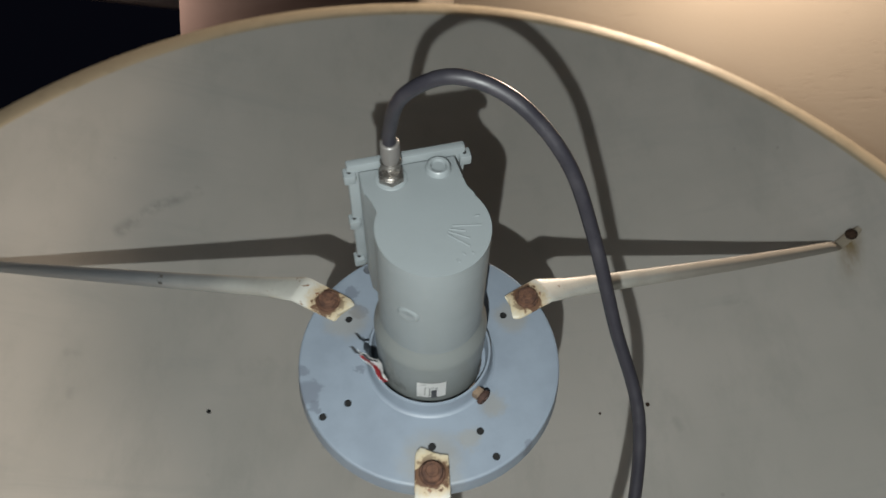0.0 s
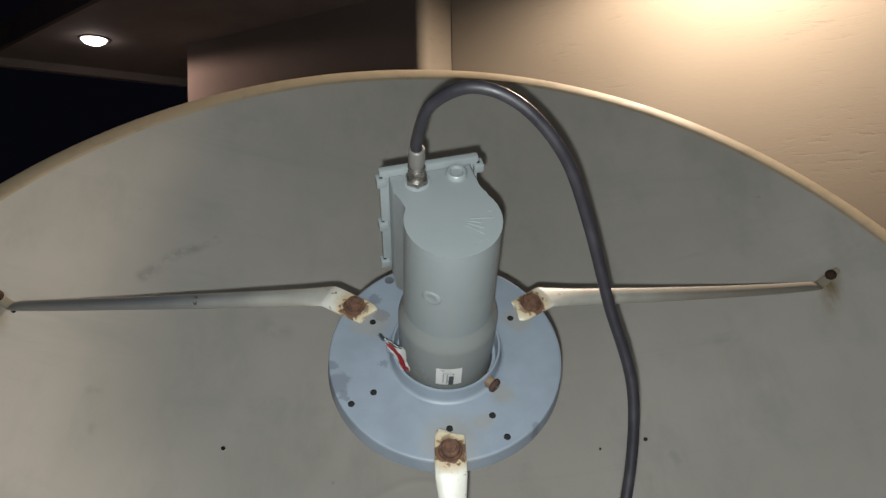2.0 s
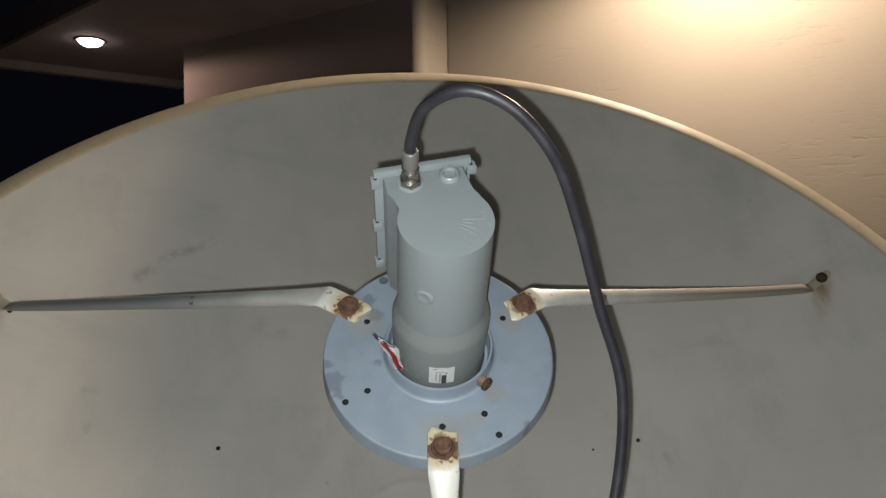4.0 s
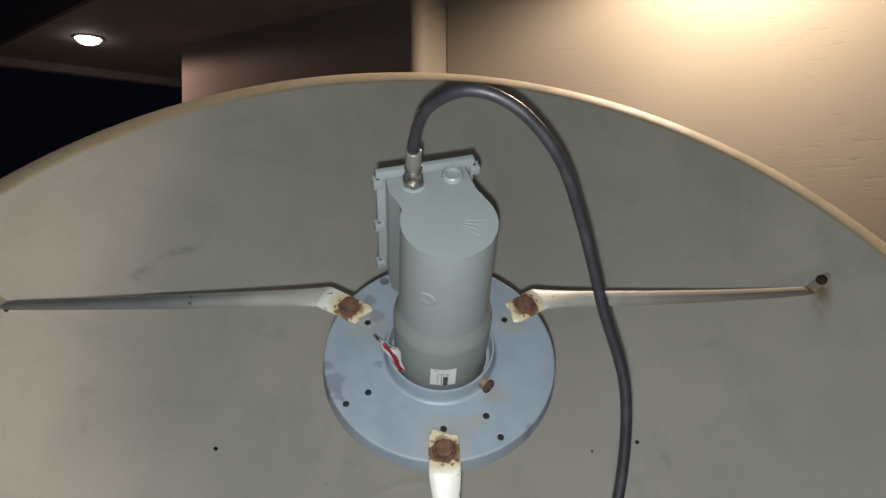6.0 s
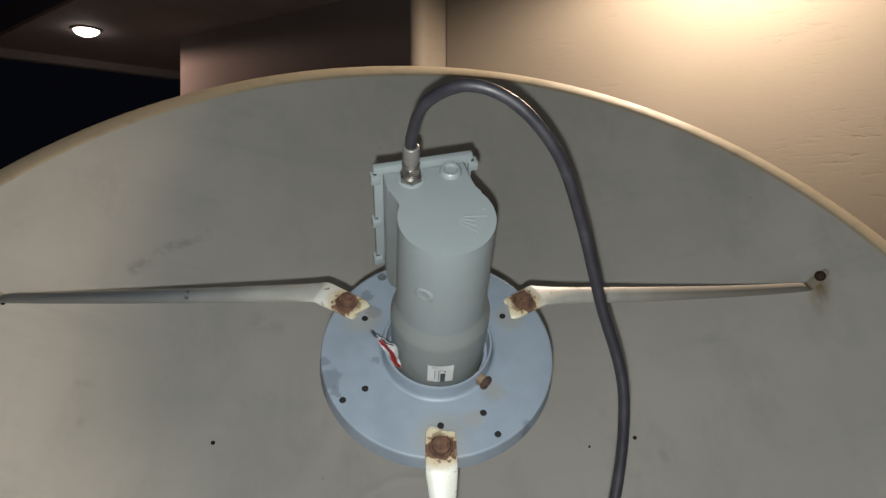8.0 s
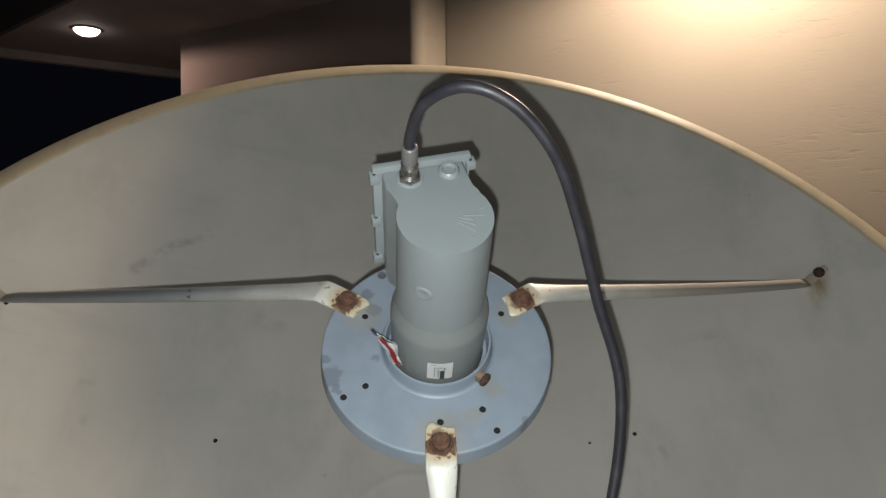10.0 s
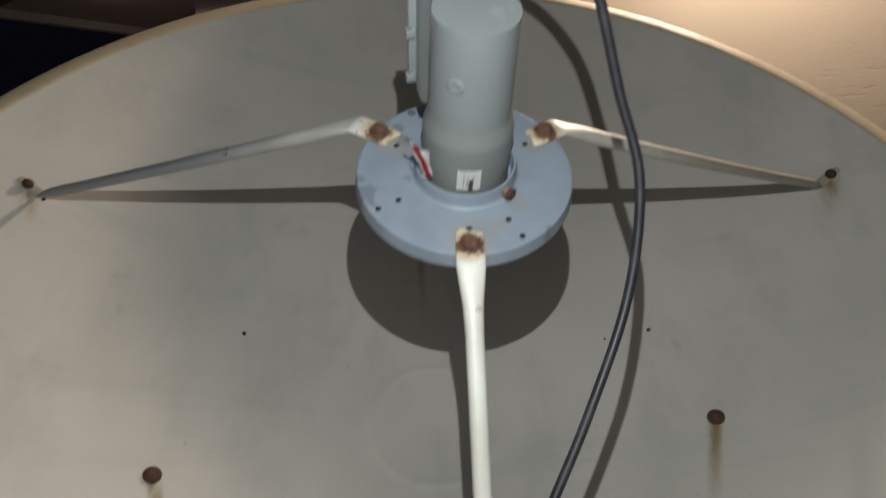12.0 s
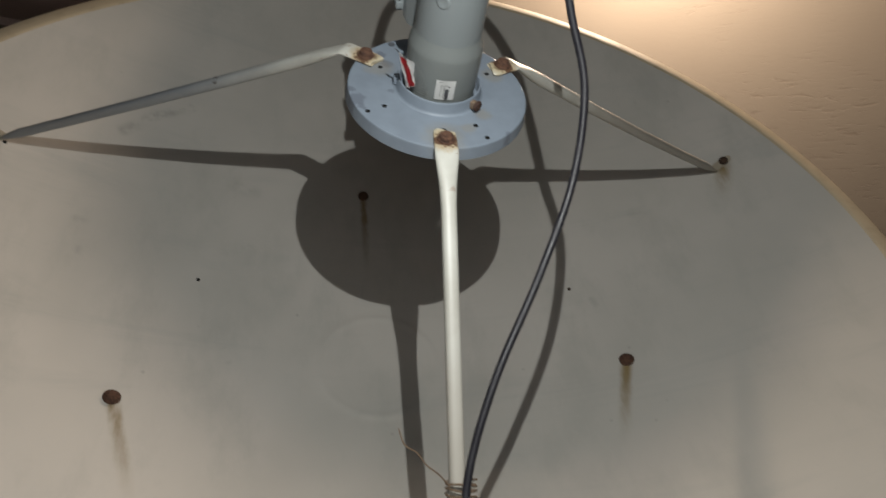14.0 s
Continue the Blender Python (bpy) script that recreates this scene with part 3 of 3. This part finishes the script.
# cast strokes on the cap
for k, (a, r0, r1) in enumerate(((2, 0.12, 0.30), (-10, 0.10, 0.21), (-22, 0.10, 0.24), (-34, 0.10, 0.27), (16, 0.27, 0.31), (-48, 0.26, 0.29), (-40, 0.30, 0.325), (-60, 0.28, 0.31))):
    a = radians(a)
    m = Matrix.Translation((U * (r0 + r1) / 2 * math.cos(a), U * (0.0 + (r0 + r1) / 2 * math.sin(a)), TOP)) @ Matrix.Rotation(a, 4, "Z")
    part("cast_stroke", block((r1 - r0) * U, 0.0009, 0.0008, m, 0.0003), LNB, lnb)
# a cast blister on the barrel
m = Matrix.Translation(Vector((-0.165, -0.335, 1.27)) * U) @ Matrix.Rotation(radians(-116), 4, "Z") @ Matrix.Rotation(radians(90), 4, "Y")
part("blister", lathe([(0, 0.0005), (0.0030, 0.0004), (0.0042, 0.0008), (0.0050, 0.0006), (0.0060, -0.0002), (0.0062, -0.002), (0, -0.002)], 24, m), LNB, lnb)
# the socket and its plug
SOCK = Vector((-0.262 * U, 0.392 * U, TOP))
part("socket_flange", lathe([(0, 0.0008), (0.0074, 0.0008), (0.0080, 0.0004), (0.0084, -0.001), (0, -0.001)], 32, Matrix.Translation(SOCK)), LNB, lnb)
bm = hexagon(0.0068, 0.0036, 0.0004)
lathe([(0.0054, 0.0038), (0.0054, 0.0044), (0.0048, 0.0048), (0.0048, 0.0060), (0, 0.0060)], 24, None, False, bm)
socket = part("socket", bm, STEEL, lnb, "tarnished metal cable socket")
socket.matrix_local = Matrix.Translation(SOCK) @ Matrix.Rotation(radians(34), 4, "Z")


def bent_patch(name, r, a0, a1, z0, z1, material, parent, lift=0.0003, label="", curl=0.0, sheet=0.0003):
    """A sticker bent round the barrel from angle a0 to a1."""
    bm = bmesh.new()
    grid = []
    for i in range(13):
        f = i / 12
        row = []
        for j in range(5):
            a = radians(a0 + (a1 - a0) * f)
            rr = r + lift + curl * max(0.0, 0.45 - f) ** 2 * 12 * (0.4 + j / 4)
            row.append(bm.verts.new((rr * math.cos(a), rr * math.sin(a), z0 + (z1 - z0) * j / 4)))
        grid.append(row)
    for i in range(12):
        for j in range(4):
            bm.faces.new((grid[i][j], grid[i + 1][j], grid[i + 1][j + 1], grid[i][j + 1]))
    bmesh.ops.solidify(bm, geom=list(bm.faces), thickness=sheet)
    return part(name, bm, material, parent, label)


RS = 0.430 * U
label_ = bent_patch("label", RS, -105.0, -75.2, 0.108 * U, 0.370 * U, PAPER, lnb, 0.0004, "small white paper label")
for a0, a1, z0, z1, ink in ((-90.2, -84.6, 0.118, 0.262, INK), (-86.2, -84.0, 0.284, 0.302, INK), (-97, -87, 0.304, 0.311, FINE),
                            (-97, -96, 0.16, 0.304, FINE), (-101, -95.5, 0.350, 0.357, INK), (-92.6, -91.4, 0.14, 0.29, FINE)):
    bent_patch("print", RS, a0, a1, z0 * U, z1 * U, ink, label_, 0.0010)

# the half-peeled tag
tag = empty("peeling_tag", FEED, "half-peeled red and white warning tag on the barrel", "tag")
CORNERS = [Vector(p) * U for p in ((-0.548, -0.240, 0.565), (-0.372, -0.318, 0.490), (-0.342, -0.345, 0.190), (-0.426, -0.255, 0.100))]


def on_flap(u, v, lift=0.0):
    """A point of the peeled flap: u across from its free edge to the barrel, v from the top down."""
    a, b, c, d = CORNERS
    p = a.lerp(b, u).lerp(d.lerp(c, u), v)
    ripple = 0.0012 * math.sin(7.0 * v + 2.0 * u) * (1 - u) + 0.0007 * math.sin(13.0 * u + 4 * v)
    return p + Vector((-0.45, -0.80, 0.40)) * (ripple + lift)


def flap(name, left, right, v0, v1, lift, material, label, curl=0.0, sheet=0.00022):
    """A piece of the flap between the lines left and right, each the shares (u at v0, u at v1); curl rolls its top outwards."""
    bm = bmesh.new()
    rows = []
    for i in range(13):
        f = i / 12
        v = v0 + (v1 - v0) * f
        u0, u1 = left[0] + (left[1] - left[0]) * f, right[0] + (right[1] - right[0]) * f
        jag = 0.03 * math.sin(9.1 * f + 3 * v0) + 0.02 * math.sin(23 * f)
        out = Vector((-0.8, -0.5, 0.1)) * curl * (1 - f) ** 2
        rows.append([bm.verts.new(on_flap(u0 + jag + (u1 - u0) * j / 6, v, lift) + out) for j in range(7)])
    for a, b in zip(rows, rows[1:]):
        for j in range(6):
            bm.faces.new((a[j], a[j + 1], b[j + 1], b[j]))
    bmesh.ops.solidify(bm, geom=list(bm.faces), thickness=sheet)
    return part(name, bm, material, tag, label)


flap("film", (0.0, 0.06), (1.0, 1.0), 0.0, 1.0, 0.0, PAPER, "white peeled film")
flap("red_band", (0.02, 0.46), (0.42, 1.04), 0.05, 0.97, 0.0006, RED, "red printed band")
flap("curl", (-0.10, 0.05), (0.36, 0.42), -0.02, 0.08, 0.0009, FOIL, "curled pale film edge", 0.0016)
flap("curl", (0.38, 0.42), (0.95, 0.98), -0.02, 0.10, 0.0008, PAPER, "curled white film edge", 0.0014)
flap("torn_edge", (-0.20, -0.08), (0.18, 0.40), -0.050, -0.012, 0.0013, INK, "dark torn film edge", 0.0022)
flap("torn_edge", (0.30, 0.34), (0.86, 0.94), -0.040, -0.012, 0.0012, INK, "dark torn film edge", 0.0018)
for n in range(15):
    z = (0.105 + 0.028 * n) * U
    bent_patch("print", RS, 216, 244 - n * 1.3 + n % 3 * 1.5, z, z + 0.0006, FINE, tag, 0.0004)

# ---- the cable ----
cable = empty("coaxial_cable", FEED, "black rubber coaxial cable looping down from the block", "cable")
nut = hexagon(0.0056, 0.0034)
lathe([(0.0050, 0.0033), (0.0050, 0.0038), (0.0046, 0.0040), (0.0046, 0.0046), (0.0052, 0.0048), (0.0052, 0.0056), (0.0046, 0.0060), (0, 0.0060)], 24, None, False, nut)
plug = part("plug", nut, STEEL, cable, "tarnished plug nut")
plug.matrix_local = Matrix.Translation(SOCK + Vector((0, 0, 0.0052))) @ Matrix.Rotation(radians(20), 4, "Z")
grip = part("crimp_sleeve", lathe([(0, 0), (0.0043, 0), (0.0047, 0.003), (0.0048, 0.008), (0.0046, 0.0118), (0.0040, 0.0124), (0, 0.0124)], 28), CRIMP, plug, "grey crimp sleeve")
grip.matrix_local = Matrix.Translation((0, 0, 0.0058))
CTRL = ((-0.262, 0.392, 2.07), (-0.259, 0.384, 2.22), (-0.172, 0.285, 2.590), (0.099, 0.202, 2.807), (0.425, 0.104, 2.727), (0.732, -0.040, 2.410), (0.949, -0.214, 1.936),
        (1.155, -0.514, 1.361), (1.379, -0.973, 0.759), (1.310, -1.638, 0.052), (0.940, -2.466, -0.573), (0.452, -3.378, -1.170),
        (0.165, -4.20, -1.70), (0.150, -4.9, -2.10), (0.150, -6.5, -3.05), (0.2, -8.0, -3.95))
line = smooth_line([Vector(p) * U for p in CTRL], 9)
part("sheath", sweep(line, [(0.0033, 0.0033)] * len(line), (0.9, 0.2, 0.4), 14), BLACK, cable)
# the wire that ties the cable to the lower strut
tie = empty("tie_wire", FEED, "brown rusty wire tied round the strut and cable", "wire")
at = Vector((0.085, -4.14, -1.80)) * U
dn = (Vector((0, -8.7, -4.6)) - Vector((0, -1.2, -0.1))).normalized()
sd = Vector((1, 0, 0))
nn = sd.cross(dn)
loops = []
for i in range(61):
    a = 2 * math.pi * i / 15
    loops.append(at + dn * (i * 0.00028 + 0.0006 * math.sin(i)) + sd * (0.0028 + 0.0118 * math.cos(a)) + nn * 0.0092 * math.sin(a))
part("winding", sweep(loops, [(0.0009, 0.0009)] * len(loops), (0.3, 0.5, 0.8), 8), TWINE, tie)
tail = smooth_line([at + Vector(v) * U for v in ((-0.10, -0.12, 0.10), (-0.22, -0.02, 0.18), (-0.34, 0.06, 0.22), (-0.42, 0.20, 0.20), (-0.55, 0.26, 0.26), (-0.60, 0.44, 0.25))], 6)
part("loose_end", sweep(tail, [(0.0006, 0.0006)] * len(tail), (0.2, 0.3, 0.9), 6), TWINE, tie)
